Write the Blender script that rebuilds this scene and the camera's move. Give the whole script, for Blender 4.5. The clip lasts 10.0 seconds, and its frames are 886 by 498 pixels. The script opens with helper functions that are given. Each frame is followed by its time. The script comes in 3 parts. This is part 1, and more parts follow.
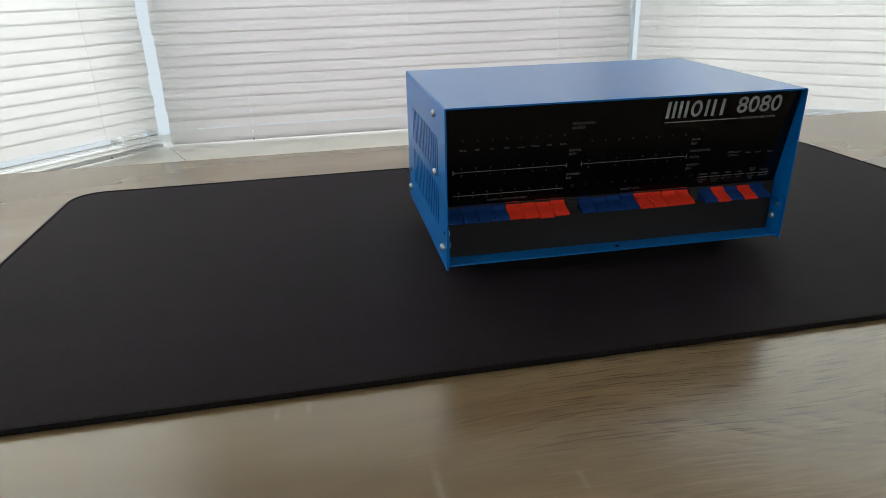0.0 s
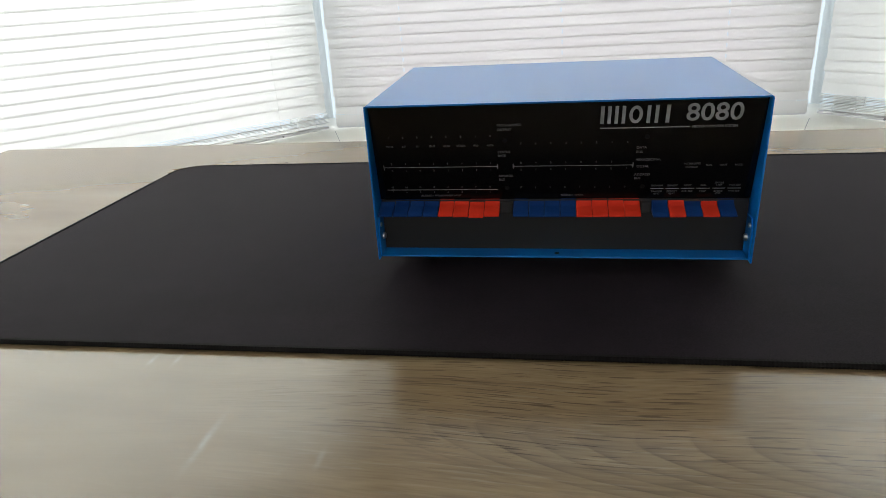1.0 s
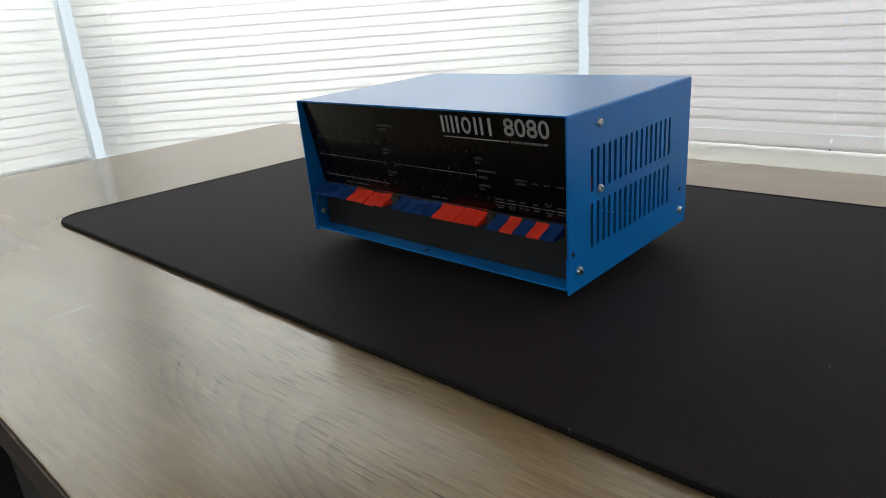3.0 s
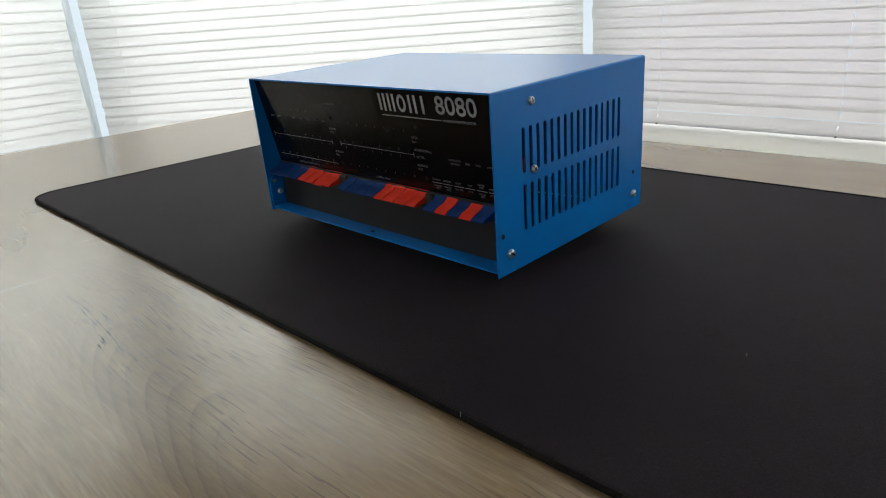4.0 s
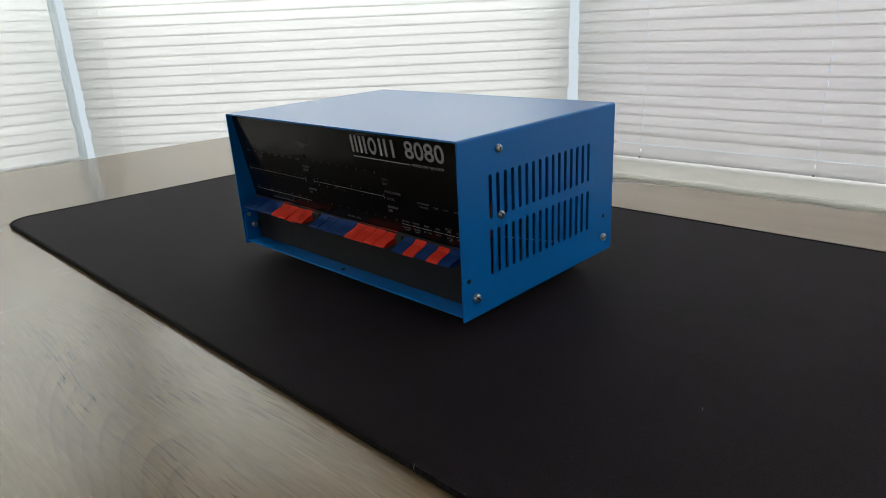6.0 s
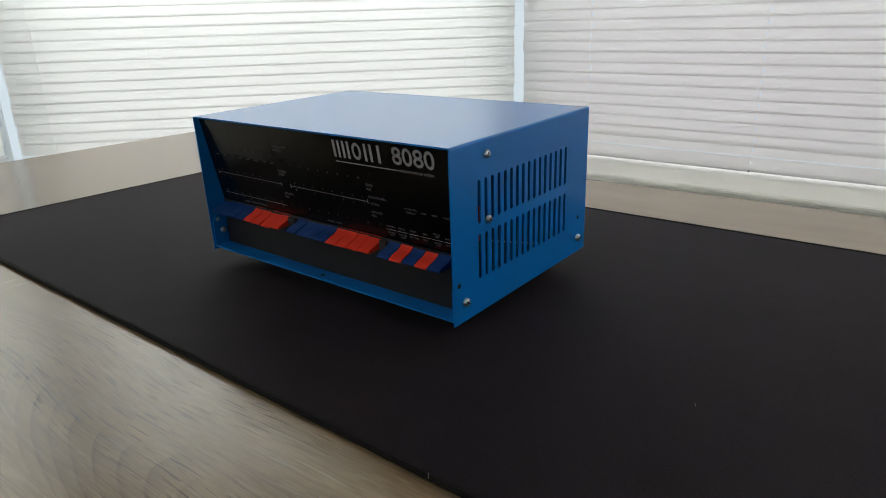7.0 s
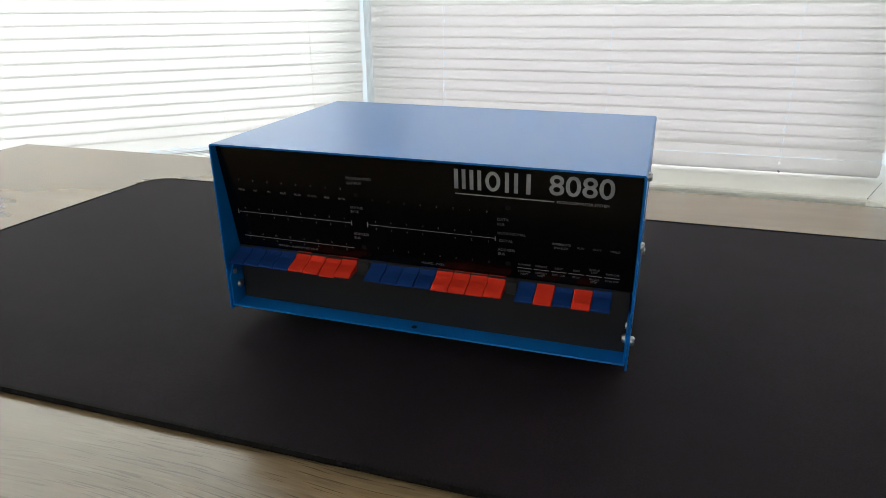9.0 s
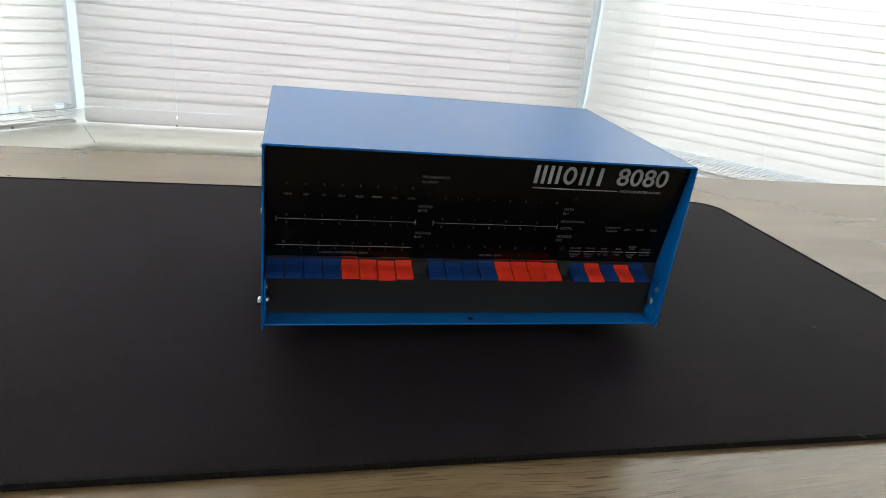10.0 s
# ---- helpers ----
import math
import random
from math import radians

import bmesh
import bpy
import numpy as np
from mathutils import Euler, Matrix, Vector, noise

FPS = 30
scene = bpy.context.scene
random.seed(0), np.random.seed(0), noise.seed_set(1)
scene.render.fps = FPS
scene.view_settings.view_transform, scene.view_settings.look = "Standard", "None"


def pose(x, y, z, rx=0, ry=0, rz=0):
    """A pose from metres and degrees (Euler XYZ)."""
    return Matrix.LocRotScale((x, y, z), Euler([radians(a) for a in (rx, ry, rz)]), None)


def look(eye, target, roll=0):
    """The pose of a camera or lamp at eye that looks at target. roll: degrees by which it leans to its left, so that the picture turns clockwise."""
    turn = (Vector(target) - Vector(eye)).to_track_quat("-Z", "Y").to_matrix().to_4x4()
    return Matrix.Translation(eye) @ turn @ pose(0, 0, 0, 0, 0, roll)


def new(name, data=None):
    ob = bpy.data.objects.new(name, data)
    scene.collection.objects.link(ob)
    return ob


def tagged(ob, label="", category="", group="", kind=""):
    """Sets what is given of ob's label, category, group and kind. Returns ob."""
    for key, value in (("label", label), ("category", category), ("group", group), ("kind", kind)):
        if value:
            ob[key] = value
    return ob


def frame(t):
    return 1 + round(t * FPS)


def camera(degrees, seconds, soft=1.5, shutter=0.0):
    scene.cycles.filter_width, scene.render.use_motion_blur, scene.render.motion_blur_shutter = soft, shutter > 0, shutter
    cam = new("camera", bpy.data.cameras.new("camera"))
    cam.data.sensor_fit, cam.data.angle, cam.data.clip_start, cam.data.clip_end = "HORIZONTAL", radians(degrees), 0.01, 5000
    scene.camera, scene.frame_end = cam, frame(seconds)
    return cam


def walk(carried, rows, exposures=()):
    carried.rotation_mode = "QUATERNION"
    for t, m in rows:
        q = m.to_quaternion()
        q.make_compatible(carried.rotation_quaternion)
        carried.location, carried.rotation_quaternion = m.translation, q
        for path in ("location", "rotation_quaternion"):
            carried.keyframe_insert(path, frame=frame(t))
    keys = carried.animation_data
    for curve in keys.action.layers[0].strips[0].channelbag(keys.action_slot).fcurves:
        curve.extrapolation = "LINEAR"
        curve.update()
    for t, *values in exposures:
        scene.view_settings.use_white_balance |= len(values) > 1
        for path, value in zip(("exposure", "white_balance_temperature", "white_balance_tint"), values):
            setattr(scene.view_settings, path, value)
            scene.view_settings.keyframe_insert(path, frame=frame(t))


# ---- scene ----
# Metres. The origin lies under the front left corner of the computer's case; the table top is at 0.75.
cam = camera(67.86, 10.0, soft=0.9)
ROWS = [
    (0, (-0.0836, -0.4409, 0.9660), (0.2111, 1.1625, 0.3029), -1.73),
    (0.5, (0.0273, -0.4555, 0.9645), (0.0555, 1.1736, 0.2991), -2.23),
    (1, (0.1350, -0.4633, 0.9668), (-0.1530, 1.1407, 0.3022), -3.72),
    (1.5, (0.2385, -0.4548, 0.9684), (-0.2906, 1.0945, 0.3224), -4.66),
    (1.7, (0.2858, -0.4433, 0.9674), (-0.3182, 1.0714, 0.3322), -4.31),
    (2, (0.3500, -0.4246, 0.9680), (-0.3718, 1.0508, 0.3357), -3.80),
    (2.2, (0.3916, -0.4107, 0.9650), (-0.4347, 1.0016, 0.3443), -3.70),
    (3.3, (0.5146, -0.3329, 0.9454), (-0.6581, 0.8246, 0.3560), -4.37),
    (3.5, (0.5218, -0.3249, 0.9494), (-0.6573, 0.8328, 0.3435), -4.46),
    (4, (0.5378, -0.3029, 0.9371), (-0.6449, 0.8453, 0.3203), -4.19),
    (4.5, (0.5503, -0.2956, 0.9378), (-0.6376, 0.8510, 0.3280), -3.63),
    (5, (0.5560, -0.2867, 0.9510), (-0.6368, 0.8674, 0.3655), -2.85),
    (5.5, (0.5505, -0.2868, 0.9502), (-0.6335, 0.8817, 0.3755), -2.70),
    (6.8, (0.5362, -0.3070, 0.9520), (-0.5498, 0.9439, 0.3877), -2.03),
    (7, (0.5215, -0.3124, 0.9589), (-0.5235, 0.9786, 0.3769), -1.76),
    (7.2, (0.5102, -0.3168, 0.9566), (-0.4939, 0.9967, 0.3831), -1.33),
    (7.5, (0.4880, -0.3256, 0.9579), (-0.4822, 1.0183, 0.3661), -1.44),
    (8, (0.4330, -0.3376, 0.9557), (-0.4371, 1.0694, 0.3552), -1.23),
    (8.5, (0.3740, -0.3495, 0.9666), (-0.3571, 1.1303, 0.3554), -0.88),
    (9, (0.2817, -0.3613, 0.9711), (-0.2385, 1.2042, 0.3576), -0.38),
    (9.3, (0.2101, -0.3678, 0.9775), (-0.0387, 1.2449, 0.3451), 1.25),
    (9.5, (0.1714, -0.3728, 0.9787), (0.0823, 1.2671, 0.3459), 2.35),
    (9.7, (0.1192, -0.3735, 0.9801), (0.2337, 1.2534, 0.3455), 3.77),
    (10, (0.0173, -0.3790, 0.9774), (0.4147, 1.2087, 0.3301), 6.20),
]
EXPOSURES = [(0.0, -0.06), (0.5, 0.17), (1.0, 0.25), (2.0, 0.12), (3.5, 0.08), (4.5, 0.07), (5.0, 0.02), (5.5, -0.16), (7.0, -0.12), (7.5, -0.04), (8.0, 0.09), (8.5, 0.15), (9.0, 0.2), (9.5, 0.2), (10.0, 0.32)]
walk(cam, [(t, look(eye, target, roll)) for t, eye, target, roll in ROWS], EXPOSURES)

# ---- light ----
world = bpy.data.worlds.new("world")
scene.world = world
world.use_nodes = True
wn = world.node_tree
sky = wn.nodes.new("ShaderNodeTexSky")
sky.sky_type = "NISHITA"
sky.sun_disc = False
sky.sun_elevation, sky.sun_rotation = radians(40), radians(200)
wn.links.new(sky.outputs[0], wn.nodes["Background"].inputs[0])
wn.nodes["Background"].inputs[1].default_value = 0.1


def window_light(name, m, width, height, watts, colour):
    """Sky light entering through one window opening."""
    lamp = bpy.data.lights.new(name, "AREA")
    lamp.shape, lamp.size, lamp.size_y, lamp.energy, lamp.color = "RECTANGLE", width, height, watts, colour
    ob = new(name, lamp)
    ob.matrix_world = m
    return ob


# ---- plan of the bay: the line of the blinds, facet by facet ----
R45 = math.sqrt(0.5)
FACETS = {  # start, turn, length, first slat edge, slat pitch, cords, daylight, its colour
    "far_left": ((-1.392, -0.97), 90, 1.262, 0.6604, 0.0247, (0.27, 0.65, 1.05), 1.65, (1.0, 1.0, 0.99)),
    "left": ((-1.346, 0.316), 45.54, 1.268, 0.6604, 0.0247, (0.085, 0.342, 0.611, 0.915, 1.134), 1.95, (1.0, 1.0, 0.99)),
    "centre": ((-0.434, 1.230), 0, 1.166, 0.6718, 0.0247, (0.193, 0.590, 0.971), 1.0, (1.0, 0.87, 0.955)),
    "right": ((0.766, 1.246), -45, 1.29, 0.6640, 0.0252, (0.15, 0.45, 0.80, 1.10), 1.45, (1.0, 0.99, 0.98)),
}
BLIND_BOTTOM, SILL_TOP, HEAD = 0.617, 0.612, 1.95
GLASS = 0.10  # the glass lies this far outside the blinds


def facet_pose(key, along=0.0, out=0.0, z=0.0):
    (x, y), turn, length = FACETS[key][:3]
    return pose(x, y, 0, 0, 0, turn) @ Matrix.Translation((along, out, z))


INSETS = {"left": (0.07, 0.06), "right": (0.09, 0.05)}  # shaded by the window's stiles
HORIZON, SKY_GAIN = 1.10, 4.2  # houses and gardens below, open sky above
for key in FACETS:
    start, turn, length, first, pitch, cords, daylight, colour = FACETS[key]
    for z0, z1, gain in ((SILL_TOP + 0.03, HORIZON, 1.0), (HORIZON, HEAD - 0.06, SKY_GAIN)):
        near, far = INSETS.get(key, (0.05, 0.05))
        area = (length - near - far) * (z1 - z0)
        window_light("window_light", facet_pose(key, (length + near - far) / 2, GLASS - 0.012, (z0 + z1) / 2) @ pose(0, 0, 0, -90, 0, 0),
                     length - near - far, z1 - z0, daylight * gain * math.pi * area, colour if gain == 1.0 else (0.945, 1.0, 0.955))
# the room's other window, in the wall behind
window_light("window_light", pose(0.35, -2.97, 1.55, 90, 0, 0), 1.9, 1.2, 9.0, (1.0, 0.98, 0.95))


# ---- materials ----
def material(name, colour, rough=0.5, metal=0.0, spec=0.5):
    m = bpy.data.materials.new(name)
    m.use_nodes = True
    b = m.node_tree.nodes["Principled BSDF"]
    b.inputs["Base Color"].default_value = (*colour, 1)
    b.inputs["Roughness"].default_value = rough
    b.inputs["Metallic"].default_value = metal
    b.inputs["Specular IOR Level"].default_value = spec
    return m, m.node_tree, b


def noise_node(nt, scale, stretch=(1, 1, 1), detail=4.0, distortion=0.0):
    c = nt.nodes.new("ShaderNodeTexCoord")
    mp = nt.nodes.new("ShaderNodeMapping")
    mp.inputs["Scale"].default_value = stretch
    n = nt.nodes.new("ShaderNodeTexNoise")
    n.inputs["Scale"].default_value, n.inputs["Detail"].default_value = scale, detail
    n.inputs["Distortion"].default_value = distortion
    nt.links.new(c.outputs["Object"], mp.inputs[0])
    nt.links.new(mp.outputs[0], n.inputs["Vector"])
    return n


def ramp_node(nt, source, stops):
    r = nt.nodes.new("ShaderNodeValToRGB")
    while len(r.color_ramp.elements) < len(stops):
        r.color_ramp.elements.new(0.5)
    for e, (p, c) in zip(r.color_ramp.elements, stops):
        e.position, e.color = p, (*c, 1) if len(c) == 3 else c
    nt.links.new(source, r.inputs[0])
    return r


def mix_node(nt, a, b, fac, mode="MIX"):
    m = nt.nodes.new("ShaderNodeMix")
    m.data_type, m.blend_type = "RGBA", mode
    for socket, value in ((m.inputs["A"], a), (m.inputs["B"], b), (m.inputs["Factor"], fac)):
        if isinstance(value, (int, float)):
            socket.default_value = value
        elif isinstance(value, tuple):
            socket.default_value = (*value, 1)
        else:
            nt.links.new(value, socket)
    return m.outputs["Result"]


def bump_node(nt, b, source, strength, distance):
    n = nt.nodes.new("ShaderNodeBump")
    n.inputs["Strength"].default_value, n.inputs["Distance"].default_value = strength, distance
    nt.links.new(source, n.inputs["Height"])
    nt.links.new(n.outputs[0], b.inputs["Normal"])


def grey(v):
    return (v, v, v)


def varied(name, low, high, scale=20, rough=(0.4, 0.5), bump=0.1, distance=0.001, fine=400, metal=0.0, spec=0.5, stretch=(1, 1, 1), detail=4.0):
    """A surface whose colour and gloss drift, with a fine relief."""
    m, nt, b = material(name, low, rough[0], metal, spec)
    n = noise_node(nt, scale, stretch, detail)
    nt.links.new(ramp_node(nt, n.outputs[0], ((0.3, low), (0.7, high))).outputs[0], b.inputs["Base Color"])
    nt.links.new(ramp_node(nt, n.outputs[0], ((0.3, grey(rough[0])), (0.7, grey(rough[1])))).outputs[0], b.inputs["Roughness"])
    if bump:
        bump_node(nt, b, noise_node(nt, fine).outputs[0], bump, distance)
    return m


BLUE = varied("blue_powder_coat", (0.0008, 0.142, 0.472), (0.0012, 0.152, 0.497), 4, (0.28, 0.30), 0.0, spec=0.22, detail=0.0)
PANEL_BLACK = varied("black_acrylic", (0.0009, 0.0009, 0.0010), (0.0014, 0.0014, 0.0015), 40, (0.22, 0.26), 0.0, spec=0.2)
acrylic = PANEL_BLACK.node_tree.nodes["Principled BSDF"]
acrylic.inputs["Sheen Weight"].default_value, acrylic.inputs["Sheen Roughness"].default_value = 0.06, 0.4
acrylic.inputs["Coat Weight"].default_value, acrylic.inputs["Coat Roughness"].default_value = 0.18, 0.08
PLATE_GREY = varied("dark_grey_plate", (0.0055, 0.0050, 0.0048), (0.0078, 0.0072, 0.0069), 60, (0.5, 0.6), 0.1, 0.0002, 900)
FRAME_GREY = varied("worn_grey_frame", (0.009, 0.009, 0.009), (0.024, 0.024, 0.023), 260, (0.5, 0.6), 0.1, 0.0003, 900)
RED = varied("red_plastic", (0.68, 0.030, 0.012), (0.75, 0.04, 0.017), 90, (0.5, 0.62), 0.15, 0.0003, 900, spec=0.14)
PADDLE_BLUE = varied("blue_plastic", (0.004, 0.032, 0.15), (0.005, 0.038, 0.17), 90, (0.5, 0.62), 0.15, 0.0003, 900, spec=0.14)
INK = varied("grey_white_print", (0.27, 0.27, 0.28), (0.33, 0.33, 0.34), 300, (0.5, 0.6), 0.02, 0.0001)
INK_DIM = varied("dim_print", (0.11, 0.11, 0.12), (0.17, 0.17, 0.18), 900, (0.5, 0.6), 0.02, 0.0001)
STEEL = varied("zinc_steel", (0.55, 0.55, 0.56), (0.70, 0.70, 0.70), 300, (0.25, 0.38), 0.05, 0.0002, 900, metal=1.0)
RUBBER = varied("black_rubber", (0.003, 0.0026, 0.0028), (0.0055, 0.0050, 0.0052), 80, (0.8, 0.9), 0.2, 0.0005, spec=0.2)
RIM_THREAD = varied("black_overlock_thread", (0.0060, 0.0050, 0.0050), (0.0110, 0.0092, 0.0092), 220, (0.75, 0.9), 0.3, 0.0004, 1500, spec=0.15)
# near-black colour stands in for the shade inside holes and screw slots
HOLE_SHADE = material("hole_shade", (0.004, 0.004, 0.004), 0.9)[0]
BOARD = varied("dark_circuit_board", (0.004, 0.012, 0.010), (0.006, 0.018, 0.013), 120, (0.4, 0.5), 0.1, 0.0003)
WHITE_WIRE = material("white_wire", (0.7, 0.7, 0.7), 0.5)[0]
PAINT = varied("cream_gloss_paint", (0.74, 0.72, 0.66), (0.80, 0.78, 0.72), 6, (0.28, 0.4), 0.05, 0.0005, 60)
UPVC = varied("white_window_plastic", (0.76, 0.79, 0.80), (0.80, 0.83, 0.84), 8, (0.3, 0.4), 0.02, 0.0003)
WALL_PAINT = varied("pale_wall_paint", (0.62, 0.60, 0.56), (0.68, 0.66, 0.62), 3, (0.8, 0.9), 0.15, 0.001, 200)
CEILING_PAINT = varied("white_ceiling_paint", (0.74, 0.74, 0.73), (0.78, 0.78, 0.77), 3, (0.85, 0.95), 0.1, 0.001, 150)
CARPET = varied("dark_grey_green_carpet", (0.035, 0.040, 0.036), (0.055, 0.060, 0.055), 25, (0.9, 1.0), 0.6, 0.004, 700)
EDGE_BROWN = varied("dark_brown_edge", (0.050, 0.030, 0.021), (0.070, 0.043, 0.031), 30, (0.6, 0.7), 0.1, 0.0004, 300, stretch=(1, 8, 8))
BLACK_METAL = varied("black_metal", (0.015, 0.015, 0.015), (0.02, 0.02, 0.02), 20, (0.4, 0.5), 0.05, 0.0003)
RAIL = varied("white_rail_paint", (0.78, 0.78, 0.81), (0.83, 0.83, 0.86), 5, (0.4, 0.5), 0.03, 0.0003)
GREY_PLASTIC = varied("grey_plastic", (0.30, 0.30, 0.31), (0.36, 0.36, 0.37), 90, (0.5, 0.6), 0.05, 0.0002)
CORD = material("white_cord", (0.72, 0.72, 0.70), 0.8)[0]
LINT = material("pale_lint", (0.13, 0.13, 0.12), 0.9)[0]


# heart figure of the front board: where its axis lies, how fast the rings open, their spacing and stretch
HEART_Y, HEART_OPEN, HEART_STEP, HEART_X = -0.184, 62.0, 0.0265, 0.222
# pale smears and a dried drop on the laminate: x, y, half length along x and y, strength
SMEARS = ((-0.045, -0.206, 0.0022, 0.016, 0.16), (-0.121, -0.129, 0.0016, 0.006, 0.12), (-0.104, -0.128, 0.0016, 0.007, 0.10), (0.021, -0.214, 0.0016, 0.007, 0.10))


def cloth():
    """Black woven cloth of the desk mat, with a faint sheen and dust."""
    m, nt, b = material("black_mat_cloth", (0.008, 0.008, 0.008), 0.66, 0, 0.06)
    dust = noise_node(nt, 14, detail=8)
    dust.inputs["Roughness"].default_value = 0.7
    weave = ramp_node(nt, noise_node(nt, 1100, detail=2).outputs[0], ((0.35, grey(0.72)), (0.68, grey(1.30)))).outputs[0]
    tone = ramp_node(nt, dust.outputs[0], ((0.3, (0.0124, 0.0093, 0.0117)), (0.75, (0.0192, 0.0143, 0.0181)))).outputs[0]
    nt.links.new(mix_node(nt, tone, weave, 1.0, "MULTIPLY"), b.inputs["Base Color"])
    b.inputs["Specular Tint"].default_value = (1.0, 0.76, 0.93, 1)
    b.inputs["Sheen Weight"].default_value = 0.01
    b.inputs["Sheen Tint"].default_value = (1.0, 0.9, 0.97, 1)
    b.inputs["Sheen Roughness"].default_value = 0.5
    c = nt.nodes.new("ShaderNodeTexCoord")
    v = nt.nodes.new("ShaderNodeTexVoronoi")
    v.inputs["Scale"].default_value = 2400
    nt.links.new(c.outputs["Object"], v.inputs["Vector"])
    bump_node(nt, b, v.outputs["Distance"], 0.2, 0.0003)
    return m


def laminate():
    """Grey-brown oak laminate; the grain runs along x."""
    m, nt, b = material("grey_oak_laminate", (0.3, 0.25, 0.2), 0.2, 0, 0.66)

    def maths(op, a, c=0.0, d=0.0):
        n = nt.nodes.new("ShaderNodeMath")
        n.operation = op
        for socket, value in zip(n.inputs, (a, c, d)):
            if isinstance(value, (int, float)):
                socket.default_value = value
            else:
                nt.links.new(value, socket)
        return n.outputs[0]

    # the grain wanders gently from side to side
    sway = noise_node(nt, 1.0, (5.0, 9.0, 1.0), 1.0)
    c = nt.nodes.new("ShaderNodeTexCoord")
    bent = nt.nodes.new("ShaderNodeVectorMath")
    bent.operation = "MULTIPLY_ADD"
    bent.inputs[1].default_value = (0.0, 0.03, 0.0)
    nt.links.new(sway.outputs["Color"], bent.inputs[0])
    nt.links.new(c.outputs["Object"], bent.inputs[2])

    def grain(stretch, detail=2.0, rough=0.5, distortion=0.0):
        mp = nt.nodes.new("ShaderNodeMapping")
        mp.inputs["Scale"].default_value = stretch
        n = nt.nodes.new("ShaderNodeTexNoise")
        n.inputs["Scale"].default_value, n.inputs["Detail"].default_value = 1.0, detail
        n.inputs["Roughness"].default_value, n.inputs["Distortion"].default_value = rough, distortion
        nt.links.new(bent.outputs[0], mp.inputs[0])
        nt.links.new(mp.outputs[0], n.inputs["Vector"])
        return n.outputs[0]

    broad = ramp_node(nt, grain((2.6, 11.0, 1.0), 3, 0.5), ((0.30, (0.166, 0.106, 0.053)), (0.50, (0.206, 0.137, 0.072)), (0.70, (0.238, 0.166, 0.093)))).outputs[0]
    band = ramp_node(nt, grain((3.0, 42.0, 1.0), 3, 0.5), ((0.32, grey(0.76)), (0.50, grey(1.0)), (0.70, grey(1.08)))).outputs[0]
    streak = ramp_node(nt, grain((12.0, 190.0, 1.0), 3, 0.6), ((0.32, grey(0.83)), (0.48, grey(1.0)), (0.70, grey(1.06)))).outputs[0]
    fibre = ramp_node(nt, grain((60.0, 700.0, 1.0), 2), ((0.30, grey(0.86)), (0.70, grey(1.10)))).outputs[0]
    # the left and back boards are plain, the front middle ones figured
    at = nt.nodes.new("ShaderNodeSeparateXYZ")
    nt.links.new(bent.outputs[0], at.inputs[0])

    def rise(value, low, high, start, end):
        n = nt.nodes.new("ShaderNodeMapRange")
        n.interpolation_type = "SMOOTHSTEP"
        for k, v in enumerate((low, high, start, end)):
            n.inputs[k + 1].default_value = v
        nt.links.new(value, n.inputs[0])
        return n.outputs[0]

    figure = maths("MULTIPLY", rise(at.outputs[0], -0.12, 0.17, 0.05, 1.0), rise(at.outputs[1], 0.0, 0.2, 1.0, 0.03))
    # short dark pores, in drifts
    drift = ramp_node(nt, grain((5.0, 22.0, 1.0), 2), ((0.44, grey(0.0)), (0.58, grey(1.0)))).outputs[0]
    pore = ramp_node(nt, grain((34.0, 760.0, 1.0), 1, 0.5), ((0.345, grey(1.0)), (0.405, grey(0.0)))).outputs[0]
    pores = maths("MULTIPLY", pore, maths("MULTIPLY", maths("MULTIPLY_ADD", drift, 0.8, 0.2), maths("MULTIPLY", figure, rise(at.outputs[1], -0.215, -0.175, 0.2, 1.0))))
    # rings cut through the heart of the front board: each line is crisp on one side and fades on the other
    wobble = grain((11.0, 34.0, 1.0), 3)
    dy = maths("SUBTRACT", at.outputs[1], HEART_Y + 0.015)
    spread = maths("MULTIPLY", maths("MULTIPLY", dy, dy), HEART_OPEN)
    along = maths("SUBTRACT", at.outputs[0], maths("MINIMUM", spread, 0.16))
    ring = maths("FRACT", maths("ADD", maths("DIVIDE", along, HEART_STEP), maths("MULTIPLY", wobble, 0.6)))
    line = maths("ADD", maths("POWER", maths("SUBTRACT", 1.0, ring), 3.0), maths("MULTIPLY", maths("GREATER_THAN", ring, 0.955), 0.4))
    reach = maths("MULTIPLY", rise(at.outputs[1], HEART_Y, HEART_Y + 0.03, 1.0, 0.0), rise(maths("ABSOLUTE", maths("SUBTRACT", along, HEART_X - 0.06)), 0.05, 0.16, 1.0, 0.0))
    reach = maths("MULTIPLY", reach, rise(maths("ABSOLUTE", dy), 0.036, 0.049, 1.0, 0.0))
    broken = rise(grain((24.0, 60.0, 1.0), 3), 0.36, 0.58, 0.5, 1.0)
    rings = maths("MULTIPLY", maths("MULTIPLY", line, reach), broken)
    dark = maths("MINIMUM", maths("ADD", maths("MULTIPLY", pores, 0.68), maths("MULTIPLY", rings, 0.50)), 0.85)
    colour = mix_node(nt, broad, band, maths("MULTIPLY", figure, 0.8), "MULTIPLY")
    colour = mix_node(nt, colour, streak, maths("MULTIPLY", figure, 0.95), "MULTIPLY")
    colour = mix_node(nt, colour, fibre, maths("MULTIPLY", figure, 0.95), "MULTIPLY")
    # pale short flecks between the pores
    fleck = ramp_node(nt, grain((30.0, 560.0, 1.0), 1, 0.5), ((0.60, grey(0.0)), (0.67, grey(1.0)))).outputs[0]
